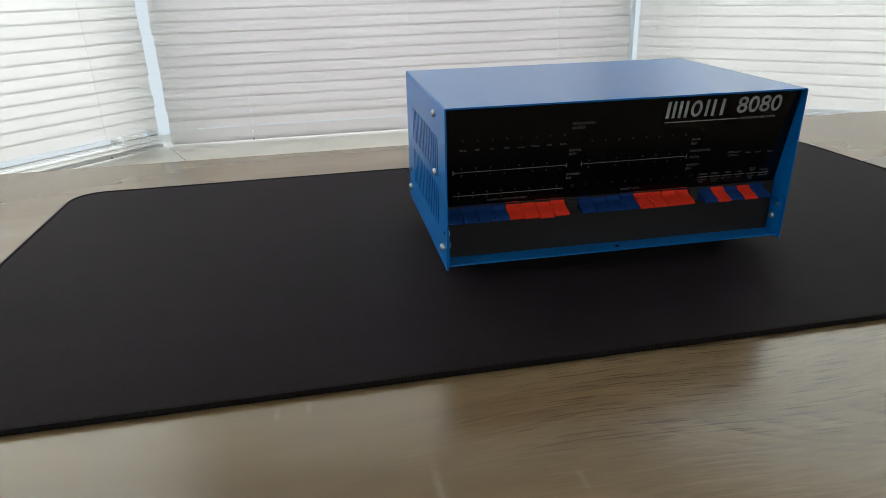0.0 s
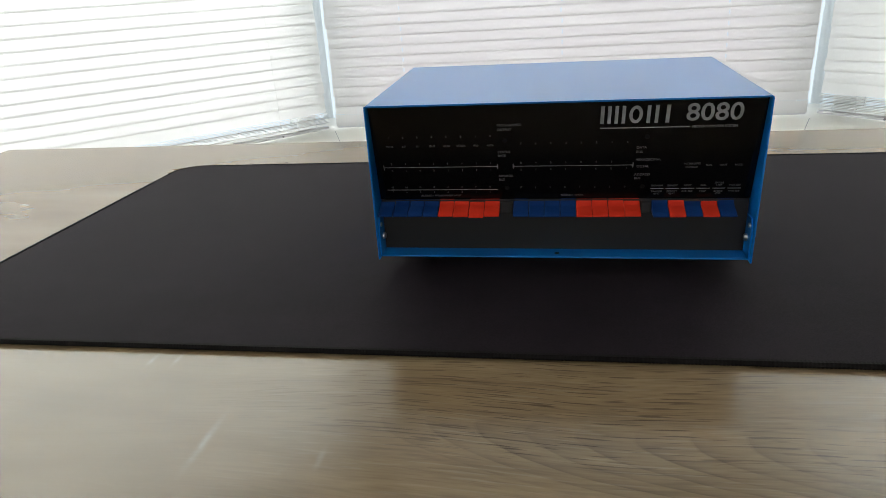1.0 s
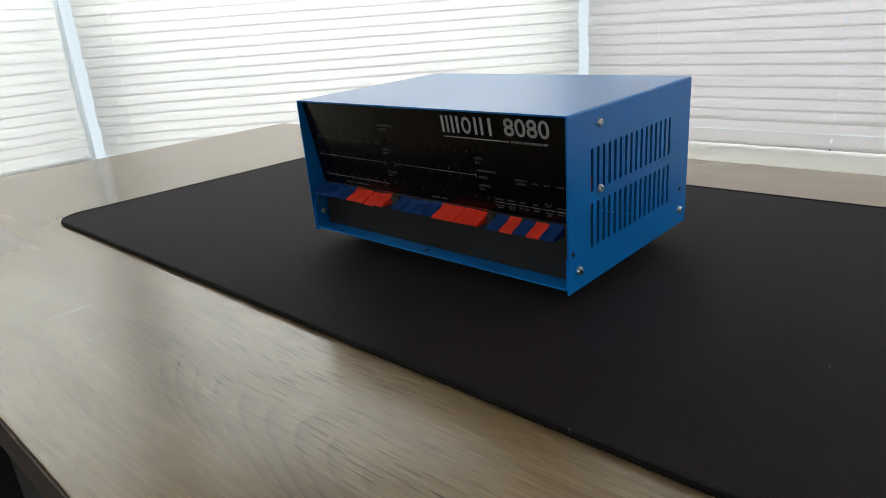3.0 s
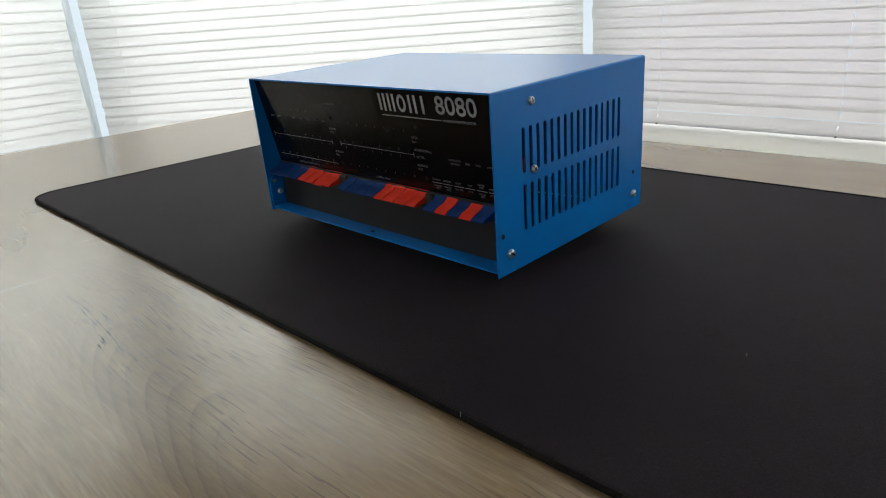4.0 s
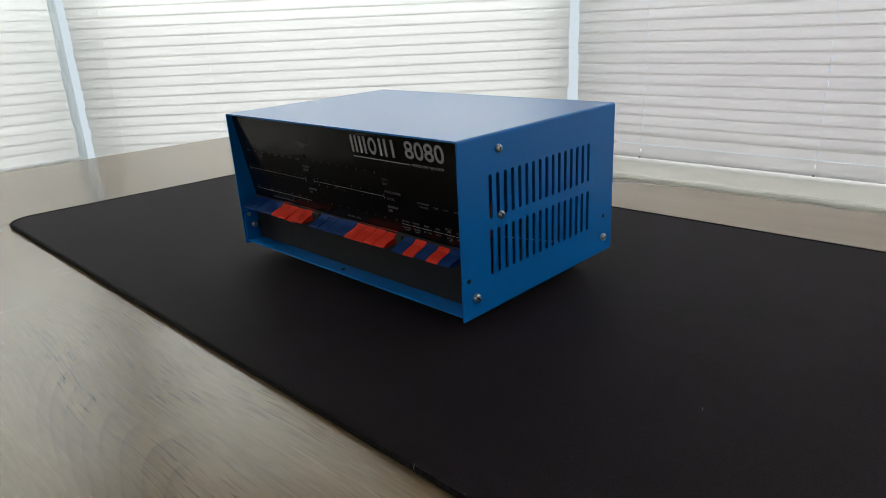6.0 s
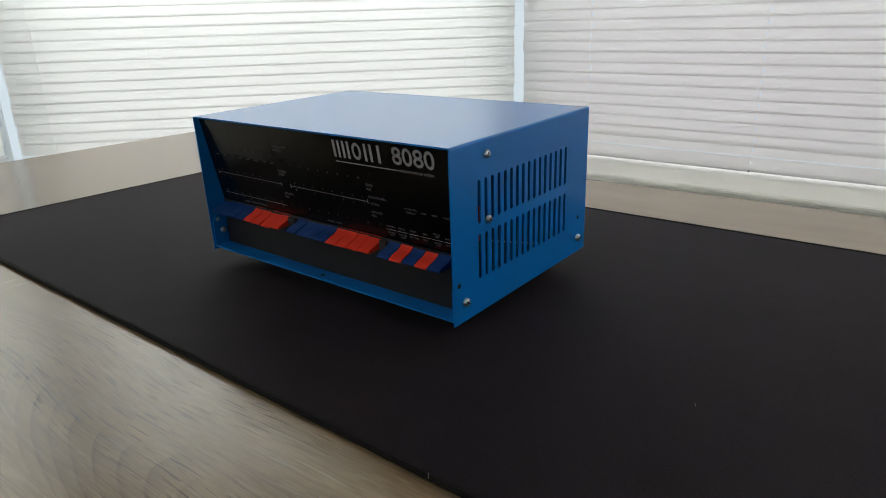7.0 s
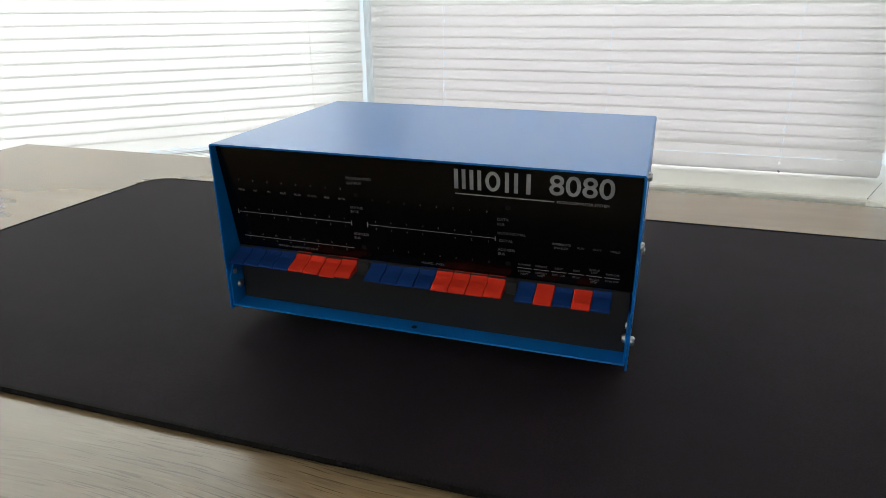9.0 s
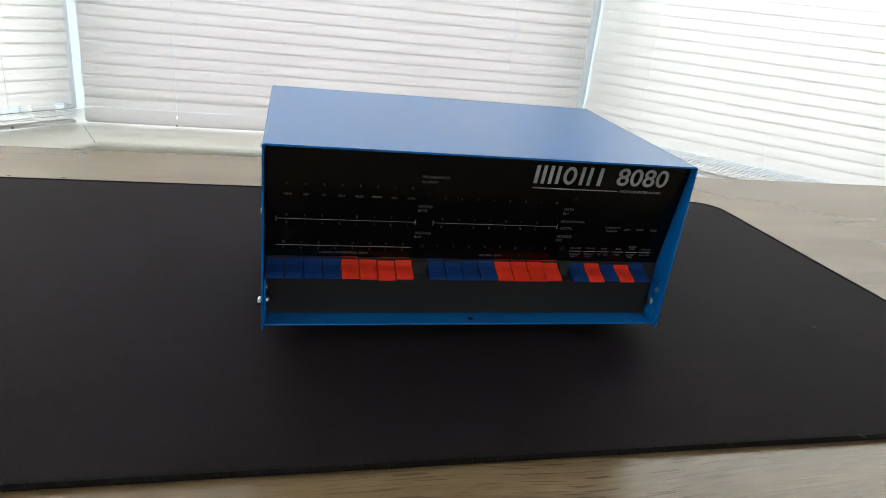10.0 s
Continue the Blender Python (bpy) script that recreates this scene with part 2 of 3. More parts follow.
    colour = mix_node(nt, colour, (0.34, 0.27, 0.19), maths("MULTIPLY", maths("MULTIPLY", fleck, figure), 0.2))
    colour = mix_node(nt, colour, (0.046, 0.028, 0.017), dark)
    plain = nt.nodes.new("ShaderNodeSeparateXYZ")
    nt.links.new(c.outputs["Object"], plain.inputs[0])
    blotch = noise_node(nt, 160.0, detail=3).outputs[0]
    for x0, y0, half_x, half_y, strength in SMEARS:
        u = maths("DIVIDE", maths("SUBTRACT", plain.outputs[0], x0), half_x)
        v = maths("DIVIDE", maths("SUBTRACT", plain.outputs[1], y0), half_y)
        reach_2 = maths("ADD", maths("MULTIPLY", u, u), maths("MULTIPLY", v, v))
        soft = maths("MULTIPLY", maths("POWER", 2.718, maths("MULTIPLY", reach_2, -1.0)), maths("MULTIPLY", blotch, 2.0 * strength))
        colour = mix_node(nt, colour, (0.50, 0.45, 0.37), soft)
    nt.links.new(colour, b.inputs["Base Color"])
    # pores are pressed a little into the surface
    relief = maths("SUBTRACT", maths("MULTIPLY", maths("MULTIPLY", grain((60.0, 700.0, 1.0), 2), figure), 0.5), pores)
    bump_node(nt, b, relief, 0.10, 0.0005)
    wear = noise_node(nt, 3.0, detail=5)
    nt.links.new(ramp_node(nt, wear.outputs[0], ((0.3, grey(0.17)), (0.7, grey(0.21)))).outputs[0], b.inputs["Roughness"])
    return m


def slat_plastic():
    """Thin white slat that lets daylight through."""
    m = bpy.data.materials.new("white_slat")
    m.use_nodes = True
    nt = m.node_tree
    b = nt.nodes["Principled BSDF"]
    b.inputs["Base Color"].default_value = (0.80, 0.80, 0.79, 1)
    b.inputs["Roughness"].default_value = 0.45
    t = nt.nodes.new("ShaderNodeBsdfTranslucent")
    n = noise_node(nt, 3.0, (1, 1, 6))
    nt.links.new(ramp_node(nt, n.outputs[0], ((0.3, (0.84, 0.84, 0.83)), (0.7, (0.90, 0.90, 0.89)))).outputs[0], t.inputs[0])
    mix = nt.nodes.new("ShaderNodeMixShader")
    mix.inputs[0].default_value = 0.34
    nt.links.new(b.outputs[0], mix.inputs[1])
    nt.links.new(t.outputs[0], mix.inputs[2])
    nt.links.new(mix.outputs[0], nt.nodes["Material Output"].inputs[0])
    return m


def pane_glass():
    m, nt, b = material("window_glass", (1, 1, 1), 0.02)
    b.inputs["Transmission Weight"].default_value = 1.0
    b.inputs["IOR"].default_value = 1.45
    return m


CLOTH, OAK, SLAT, GLASS_MATERIAL = cloth(), laminate(), slat_plastic(), pane_glass()


# ---- building helpers ----
def mesh_of(name, bm, mat, smooth=False):
    me = bpy.data.meshes.new(name)
    bmesh.ops.recalc_face_normals(bm, faces=bm.faces)
    bm.to_mesh(me)
    bm.free()
    me.materials.append(mat)
    if smooth:
        for p in me.polygons:
            p.use_smooth = True
    return me


def part(name, bm, mat, parent=None, label="", smooth=False):
    """One mesh object, under a thing or a part where there is one."""
    me = bm if isinstance(bm, bpy.types.Mesh) else mesh_of(name, bm, mat, smooth)
    ob = new(name, me)
    if parent is not None:
        ob.parent = parent
    if label:
        tagged(ob, label)
    return ob


def add_box(bm, x0, y0, z0, x1, y1, z1, bevel=0.0, segments=2):
    made = bmesh.ops.create_cube(bm, size=1.0, matrix=Matrix.Translation(((x0 + x1) / 2, (y0 + y1) / 2, (z0 + z1) / 2)) @ Matrix.Diagonal((x1 - x0, y1 - y0, z1 - z0, 1)))
    if bevel:
        edges = list({e for v in made["verts"] for e in v.link_edges})
        bmesh.ops.bevel(bm, geom=edges, offset=bevel, segments=segments, affect="EDGES", profile=0.5)
    return bm


def box(x0, y0, z0, x1, y1, z1, bevel=0.0, segments=2):
    return add_box(bmesh.new(), x0, y0, z0, x1, y1, z1, bevel, segments)


def add_prism(bm, outline, z0, z1):
    """An upright prism over a plan outline."""
    lower = [bm.verts.new((x, y, z0)) for x, y in outline]
    upper = [bm.verts.new((x, y, z1)) for x, y in outline]
    bm.faces.new(lower[::-1])
    bm.faces.new(upper)
    for i in range(len(outline)):
        j = (i + 1) % len(outline)
        bm.faces.new((lower[i], lower[j], upper[j], upper[i]))
    return bm


def add_cylinder(bm, m, radius, depth, segments=16, radius2=None):
    bmesh.ops.create_cone(bm, cap_ends=True, segments=segments, radius1=radius, radius2=radius if radius2 is None else radius2, depth=depth, matrix=m)
    return bm


def structure(name, bm, mat, label):
    return tagged(part(name, bm, mat), label, kind="structure")


# ---- room shell ----
def along_facets(offset, keys=("far_left", "left", "centre", "right")):
    """Corner points of the bay's line, moved outwards by offset."""
    a, b, c, d, e, f = (-1.392, -1.00), (-1.392, 0.280), (-0.444, 1.230), (0.744, 1.230), (1.690, 0.284), (1.690, -1.00)
    line = [Vector(p) for p in (a, b, c, d, e, f)]
    out = []
    for i, p in enumerate(line):
        before = (p - line[i - 1]).normalized() if i else None
        after = (line[i + 1] - p).normalized() if i + 1 < len(line) else None
        n1 = Vector((-before.y, before.x)) if before else None
        n2 = Vector((-after.y, after.x)) if after else None
        if n1 and n2:
            n = (n1 + n2).normalized()
            out.append(p + n * (offset / n.dot(n1)))
        else:
            out.append(p + (n1 or n2) * offset)
    return out


def band(inner, outer, i, z0, z1):
    """One facet's stretch between two offset lines, mitred at its ends."""
    p, q = along_facets(inner), along_facets(outer)
    return add_prism(bmesh.new(), [p[i], p[i + 1], q[i + 1], q[i]], z0, z1)


structure("floor", box(-1.8, -3.2, -0.1, 2.1, 1.6, 0.0), CARPET, "dark grey-green carpeted floor under the desk")
structure("ceiling", box(-1.8, -3.2, 2.5, 2.1, 1.6, 2.6), CEILING_PAINT, "plain white painted ceiling")
for i, key in enumerate(("west", "north_west", "north", "north_east", "east")):
    wall_bm = band(-0.10, 0.24, i, 0.0, SILL_TOP - 0.03)
    if key == "east":
        wall_bm.free()
        wall_bm = band(-0.02, 0.24, i, 0.0, 2.5)
    else:
        q, p = along_facets(0.24), along_facets(-0.02)
        add_prism(wall_bm, [p[i], p[i + 1], q[i + 1], q[i]], HEAD, 2.5)
    structure("wall_" + key, wall_bm, WALL_PAINT, "plain painted wall of the window bay")
structure("wall_side_west", box(-1.63, -3.1, 0.0, -1.39, -1.00, 2.5), WALL_PAINT, "plain painted side wall")
structure("wall_side_east", box(1.69, -3.1, 0.0, 1.93, -1.00, 2.5), WALL_PAINT, "plain painted side wall")
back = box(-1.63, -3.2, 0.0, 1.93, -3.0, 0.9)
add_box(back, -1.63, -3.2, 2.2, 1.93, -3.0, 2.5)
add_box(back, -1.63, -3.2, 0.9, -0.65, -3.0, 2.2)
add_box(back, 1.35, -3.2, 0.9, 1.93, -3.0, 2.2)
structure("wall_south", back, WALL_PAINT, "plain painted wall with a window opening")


def window(name, m, width, z0, z1, panes, label):
    """A plastic window in its opening: frame, mullions and panes."""
    base = new(name)
    base.matrix_world = m
    tagged(base, label, kind="structure")
    f, d = 0.055, 0.06
    frame_bm = box(0, -0.035, z0, f, d - 0.035, z1, 0.004)
    add_box(frame_bm, width - f, -0.035, z0, width, d - 0.035, z1, 0.004)
    add_box(frame_bm, f, -0.033, z0, width - f, d - 0.037, z0 + f, 0.004)
    add_box(frame_bm, f, -0.033, z1 - f, width - f, d - 0.037, z1, 0.004)
    part("window_frame", frame_bm, UPVC, base)
    step = (width - f) / panes
    for k in range(panes):
        x = f + k * step
        if k:
            part("mullion", box(x - f, -0.030, z0 + f, x, d - 0.040, z1 - f, 0.004), UPVC, base)
        pane = part("pane", box(x, 0.004, z0 + f, x + step - f, 0.010, z1 - f), GLASS_MATERIAL, base)
        pane.visible_shadow = False
    return base


for n, key in enumerate(FACETS):
    window("window_%d" % (n + 1), facet_pose(key, 0.0, GLASS), FACETS[key][2], SILL_TOP - 0.045, HEAD, 1, "white plastic bay window behind a closed blind")
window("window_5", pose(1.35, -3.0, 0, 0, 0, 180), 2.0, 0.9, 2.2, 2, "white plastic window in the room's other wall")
for i in (1, 2, 3, 4):
    p = along_facets(0.17)[i]
    add = bmesh.new()
    add_cylinder(add, Matrix.Translation((p.x, p.y, (SILL_TOP + HEAD) / 2)), 0.014, HEAD - SILL_TOP, 24)
    structure("trim", add, UPVC, "white corner post between two bay windows")

haze = bpy.data.materials.new("bright_outdoor_haze")
haze.use_nodes = True
hb = haze.node_tree.nodes["Principled BSDF"]
hb.inputs["Base Color"].default_value = (0, 0, 0, 1)
hb.inputs["Emission Color"].default_value = (0.80, 0.92, 1.0, 1)
hb.inputs["Emission Strength"].default_value = 0.85
haze.cycles.emission_sampling = "NONE"
outdoors = bmesh.new()
for i in range(4):
    p = along_facets(0.60)
    vs = [outdoors.verts.new(c) for c in ((*p[i], 0.3), (*p[i + 1], 0.3), (*p[i + 1], 2.4), (*p[i], 2.4))]
    outdoors.faces.new(vs)
structure("backdrop", outdoors, haze, "bright hazy daylight outside the windows")

for i, key in ((0, "west"), (1, "north_west"), (2, "north"), (3, "north_east")):
    sill = band(-0.165, 0.16, i, SILL_TOP - 0.03, SILL_TOP)
    front = [e for e in sill.edges if all((v.co.to_2d() - along_facets(-0.165)[i]).length < 1e-4 or (v.co.to_2d() - along_facets(-0.165)[i + 1]).length < 1e-4 for v in e.verts)
             and abs(e.verts[0].co.z - e.verts[1].co.z) < 1e-5]
    bmesh.ops.bevel(sill, geom=front, offset=0.012, segments=4, affect="EDGES", profile=0.5)
    structure("window_sill_" + key, sill, PAINT, "cream painted window sill with a rounded nose")


for i in (2, 3):
    p, q = along_facets(-0.160)[i], along_facets(-0.02)[i]
    d = (q - p).normalized()
    n = Vector((-d.y, d.x)) * 0.0008
    joint = add_prism(bmesh.new(), [p - n, q - n, q + n, p + n], SILL_TOP - 0.004, SILL_TOP + 0.0003)
    structure("trim", joint, GREY_PLASTIC, "thin grey joint line between two sill boards")


# ---- blinds ----
def slat_mesh(length, cords, holes):
    """A curved slat, with slots where its cords run."""
    xs = [0.0]
    for c in cords:
        xs += [c - 0.0018, c + 0.0018]
    xs.append(length)
    width, lean, sag = 0.0293, radians(88.2), 0.0003
    cross = []
    for k in range(7):
        u = k / 6 - 0.5
        out, h = sag * (1 - (2 * u) ** 2), u * width
        # upper edge to the window, lower edge to the room
        cross.append((h * math.cos(lean) - out * math.sin(lean), h * math.sin(lean) + out * math.cos(lean)))
    bm = bmesh.new()
    grid = [[bm.verts.new((x, y, z)) for y, z in cross] for x in xs]
    for a in range(len(xs) - 1):
        for k in range(6):
            if holes and a % 2 == 1 and k in (2, 3):
                continue
            bm.faces.new((grid[a][k], grid[a + 1][k], grid[a + 1][k + 1], grid[a][k + 1]))
    me = mesh_of("slat", bm, SLAT, True)
    return me


def blind(key, label, holes):
    start, turn, length, first, pitch, cords, daylight, colour = FACETS[key]
    base = new("venetian_blind")
    base.matrix_world = facet_pose(key)
    tagged(base, label, "blind", "bay window blinds")
    me = slat_mesh(length, cords, holes)
    rng = random.Random(len(key))
    count = int((HEAD - 0.06 - first) / pitch)
    for k in range(count):
        s = part("slat", me, None, base)
        s.location = (rng.uniform(-0.002, 0.002), 0, first + 0.0148 + k * pitch)
        s.rotation_euler = (radians(rng.uniform(-0.35, 0.35)), radians(rng.uniform(-0.012, 0.012)), 0)
    tall = key == "centre"
    rail_top = BLIND_BOTTOM + (0.012 if tall else 0.007)
    part("bottom_rail", box(0.0, -0.003 if tall else -0.011, BLIND_BOTTOM, length, 0.006 if tall else 0.009, rail_top, 0.003, 3), RAIL, base)
    if tall:
        s = part("slat", me, None, base)
        s.location = (0, -0.007, BLIND_BOTTOM + 0.0203)
        s.rotation_euler = (radians(3), 0, 0)
        s = part("slat", me, None, base)
        s.location = (0, 0, 0.6522 + 0.0148)
        s.rotation_euler = (radians(-8), 0, 0)
    z = rail_top + 0.0025
    while not tall and z < first - 0.004:
        stacked = part("stacked_slat", me, None, base)
        stacked.location = (rng.uniform(-0.004, 0.004), 0, z + 0.003)
        stacked.rotation_euler = (radians(-104 + rng.uniform(-3, 3)), 0, 0)
        z += 0.0035
    part("head_rail", box(0.0, -0.018, HEAD - 0.045, length, 0.018, HEAD - 0.005, 0.003), UPVC, base)
    for c in cords:
        cord = add_cylinder(bmesh.new(), Matrix.Translation((c, -0.0075, (BLIND_BOTTOM + HEAD) / 2)), 0.0004, HEAD - BLIND_BOTTOM - 0.05, 6)
        part("cord", cord, SLAT, base)
        knob = bmesh.new()
        add_cylinder(knob, pose(c, -0.012, BLIND_BOTTOM + 0.004, 90), 0.0024, 0.004, 10)
        part("cord_plug", knob, GREY_PLASTIC, base)
    return base


for key in FACETS:
    blind(key, "closed white venetian blind glowing with daylight", key == "centre")


# ---- desk ----
TABLE_TOP = 0.75
X0, X1, Y0, Y1 = -0.752, 1.06, -0.291, 0.484
desk = new("desk")
tagged(desk, "long grey oak laminate desk pushed into the bay", "desk")
part("desktop", box(X0, Y0, TABLE_TOP - 0.028, X1, Y1, TABLE_TOP, 0.0015), OAK, desk)
part("edge_band", box(X0 + 0.002, Y0 - 0.0015, TABLE_TOP - 0.0265, X1 - 0.002, Y0 - 0.0002, TABLE_TOP - 0.002), EDGE_BROWN, desk, "dark brown edge band")
for x in (X0 + 0.06, X1 - 0.10):
    for y in (Y0 + 0.06, Y1 - 0.10):
        part("leg", box(x, y, 0.0, x + 0.04, y + 0.04, TABLE_TOP - 0.028, 0.003), BLACK_METAL, desk)
    part("rail", box(x + 0.005, Y0 + 0.10, TABLE_TOP - 0.068, x + 0.035, Y1 - 0.10, TABLE_TOP - 0.0285, 0.002), BLACK_METAL, desk)


# ---- desk mat ----
def rounded_outline(x0, y0, x1, y1, r, n=10):
    pts = []
    for cx, cy, a0 in ((x1 - r, y1 - r, 0), (x0 + r, y1 - r, 90), (x0 + r, y0 + r, 180), (x1 - r, y0 + r, 270)):
        for k in range(n + 1):
            a = radians(a0 + 90 * k / n)
            pts.append((cx + r * math.cos(a), cy + r * math.sin(a)))
    return pts


MX0, MY0, MX1, MY1, MR = -0.3615, -0.1170, 0.5485, 0.3454, 0.034
MAT_TOP = TABLE_TOP + 0.0034
mat = new("desk_mat")
tagged(mat, "large black cloth desk mat with stitched edge on the desk", "desk mat")
mat_bm = add_prism(bmesh.new(), rounded_outline(MX0 + 0.002, MY0 + 0.002, MX1 - 0.002, MY1 - 0.002, MR - 0.002), TABLE_TOP + 0.0003, MAT_TOP)
part("cloth_pad", mat_bm, CLOTH, mat)


def stitched_rim():
    """An overlocked edge: a tube whose radius swells at each stitch."""
    outline = rounded_outline(MX0 + 0.002, MY0 + 0.002, MX1 - 0.002, MY1 - 0.002, MR - 0.002)
    pts = []
    for i, p in enumerate(outline):
        a, b = Vector(p), Vector(outline[(i + 1) % len(outline)])
        n = max(1, int((b - a).length / 0.0011))
        pts += [a.lerp(b, k / n) for k in range(n)]
    verts, faces, count = [], [], len(pts)
    rng = random.Random(4)
    for i, p in enumerate(pts):
        d = (pts[(i + 1) % count] - pts[i - 1]).normalized()
        n = Vector((d.y, -d.x))
        r = 0.0022 + (0.00012 if i % 2 else -0.0001) + rng.uniform(-0.0001, 0.0001)
        for k in range(6):
            a = 2 * math.pi * k / 6
            verts.append((p.x + n.x * r * math.cos(a), p.y + n.y * r * math.cos(a), TABLE_TOP + 0.0021 + r * math.sin(a)))
    for i in range(count):
        j = (i + 1) % count
        for k in range(6):
            l = (k + 1) % 6
            faces.append((i * 6 + k, j * 6 + k, j * 6 + l, i * 6 + l))
    me = bpy.data.meshes.new("stitched_edge")
    me.from_pydata(verts, [], faces)
    me.materials.append(RIM_THREAD)
    return me


part("stitched_edge", stitched_rim(), None, mat, "black overlocked edge")
for x, y, length, turn in ((0.4307, 0.0164, 0.003, 20), (0.351, -0.118, 0.004, 40), (-0.263, 0.3454, 0.004, 80), (-0.213, 0.3450, 0.004, 100)):
    fleck = add_cylinder(bmesh.new(), pose(x, y, MAT_TOP + (0.0004 if y == 0.0164 else 0.0018), 90, 0, turn), 0.00022, length, 5)
    loose = part("lint", fleck, LINT if y < 0.3 else RUBBER)
    tagged(loose, "tiny loose thread lying on the desk mat", "lint")


# ---- the computer ----
W, D, H = 0.277, 0.1838, 0.1205
T = 0.0012
computer = new("computer")
tagged(computer, "blue metal desktop computer with black switch panel on the mat", "computer")


def side_plate(x):
    """One side of the cover, with two rows of upright vent slots."""
    bm = bmesh.new()
    edges = []

    def loop(points):
        vs = [bm.verts.new((x, y, z)) for y, z in points]
        for i in range(len(vs)):
            edges.append(bm.edges.new((vs[i], vs[(i + 1) % len(vs)])))

    loop([(0, 0), (D, 0), (D, H - 0.0017), (0, H - 0.0017)])
    for z0, z1 in ((0.0250, 0.0570), (0.0645, 0.0945)):
        for k in range(16):
            y, r = 0.0301 + k * 0.00777, 0.00165
            loop([(y + r * math.cos(a), z1 - r + r * math.sin(a)) for a in (radians(30 * j) for j in range(7))]
                 + [(y + r * math.cos(a), z0 + r + r * math.sin(a)) for a in (radians(180 + 30 * j) for j in range(7))])
    bmesh.ops.triangle_fill(bm, use_beauty=True, use_dissolve=False, edges=edges)
    made = bmesh.ops.extrude_face_region(bm, geom=list(bm.faces))
    inward = T if x < W / 2 else -T
    bmesh.ops.translate(bm, vec=(inward, 0, 0), verts=[v for v in made["geom"] if isinstance(v, bmesh.types.BMVert)])
    return bm


def cover_top():
    """The cover's top with its bent long edges."""
    r = 0.0017
    section = []
    for k in range(7):
        a = radians(180 - 15 * k)
        section.append((r + r * math.cos(a), H - r + r * math.sin(a)))
    for k in range(7):
        a = radians(90 - 15 * k)
        section.append((W - r + r * math.cos(a), H - r + r * math.sin(a)))
    q = r - T
    inner = [(r + q * math.cos(radians(180 - 15 * k)), H - r + q * math.sin(radians(180 - 15 * k))) for k in range(7)]
    inner += [(W - r + q * math.cos(radians(90 - 15 * k)), H - r + q * math.sin(radians(90 - 15 * k))) for k in range(7)]
    ring = section + inner[::-1]
    bm = bmesh.new()
    f = [bm.verts.new((x, 0, z)) for x, z in ring]
    g = [bm.verts.new((x, D, z)) for x, z in ring]
    n = len(ring)
    for i in range(n):
        j = (i + 1) % n
        bm.faces.new((f[i], f[j], g[j], g[i]))
    for k in range(13):
        bm.faces.new((f[k], f[k + 1], f[n - 2 - k], f[n - 1 - k]))
        bm.faces.new((g[k], g[k + 1], g[n - 2 - k], g[n - 1 - k]))
    return bm


cover = part("top_cover", cover_top(), BLUE, computer, "glossy blue sheet metal cover")
part("side_panel", side_plate(0.0), BLUE, computer)
part("side_panel", side_plate(W), BLUE, computer)

# the base tray: a floor that runs out to the front edge, with a hole, side wings and back
base_bm = box(T + 0.0004, 0.0010, 0.0022, W - T - 0.0004, D - 0.002, 0.0022 + T, 0.0004, 2)
add_box(base_bm, T + 0.0004, D - 0.0034, 0.0030, W - T - 0.0004, D - 0.0022, H - 0.004)
part("base_tray", base_bm, BLUE, computer)
for x0 in (T + 0.0003, W - 2 * T - 0.0003):
    wing = bmesh.new()
    v0 = [(0.0012, 0.0024), (0.0012, 0.0250), (0.0060, 0.0330), (0.0150, 0.0330), (0.0150, 0.0024)]
    a = [wing.verts.new((x0, y, z)) for y, z in v0]
    b = [wing.verts.new((x0 + T, y, z)) for y, z in v0]
    wing.faces.new(a)
    wing.faces.new(b)
    for i in range(5):
        j = (i + 1) % 5
        wing.faces.new((a[i], a[j], b[j], b[i]))
    part("base_wing", wing, BLUE, computer)
# uncut: a near-black disc on the tray draws the hole's shade
part("tray_hole", add_cylinder(bmesh.new(), pose(W / 2, 0.0075, 0.0022 + T), 0.0019, 0.0005, 16), HOLE_SHADE, computer)

# the front: a black panel that leans back towards its foot, and the grey plate below the switches
PZ0, PZ1, PY0, PY1 = 0.0440, H - T - 0.0004, 0.0172, 0.0042
LEAN = (PY0 - PY1) / (PZ1 - PZ0)


def panel_y(z):
    return PY0 - (z - PZ0) * LEAN


front_bm = bmesh.new()
corner = [(PY0, PZ0), (PY1, PZ1), (PY1 + 0.003, PZ1), (PY0 + 0.003, PZ0)]
left = [front_bm.verts.new((T + 0.0006, y, z)) for y, z in corner]
right = [front_bm.verts.new((W - T - 0.0006, y, z)) for y, z in corner]
front_bm.faces.new(left)
front_bm.faces.new(right)
for i in range(4):
    j = (i + 1) % 4
    front_bm.faces.new((left[i], left[j], right[j], right[i]))
front_panel = part("front_panel", front_bm, PANEL_BLACK, computer, "glossy black acrylic panel with white print")
part("lower_plate", box(T + 0.0016, 0.0155, 0.0036, W - T - 0.0016, 0.0175, 0.0440), PLATE_GREY, computer, "dark grey plate below the switches")
TILT_X = 90 - math.degrees(math.atan(LEAN))  # turns flat lettering on to the panel


def on_panel(x, z, proud=0.0004):
    return pose(x, panel_y(z) - proud, z, 90, 0, 0) @ pose(0, 0, 0, math.degrees(math.atan(LEAN)))


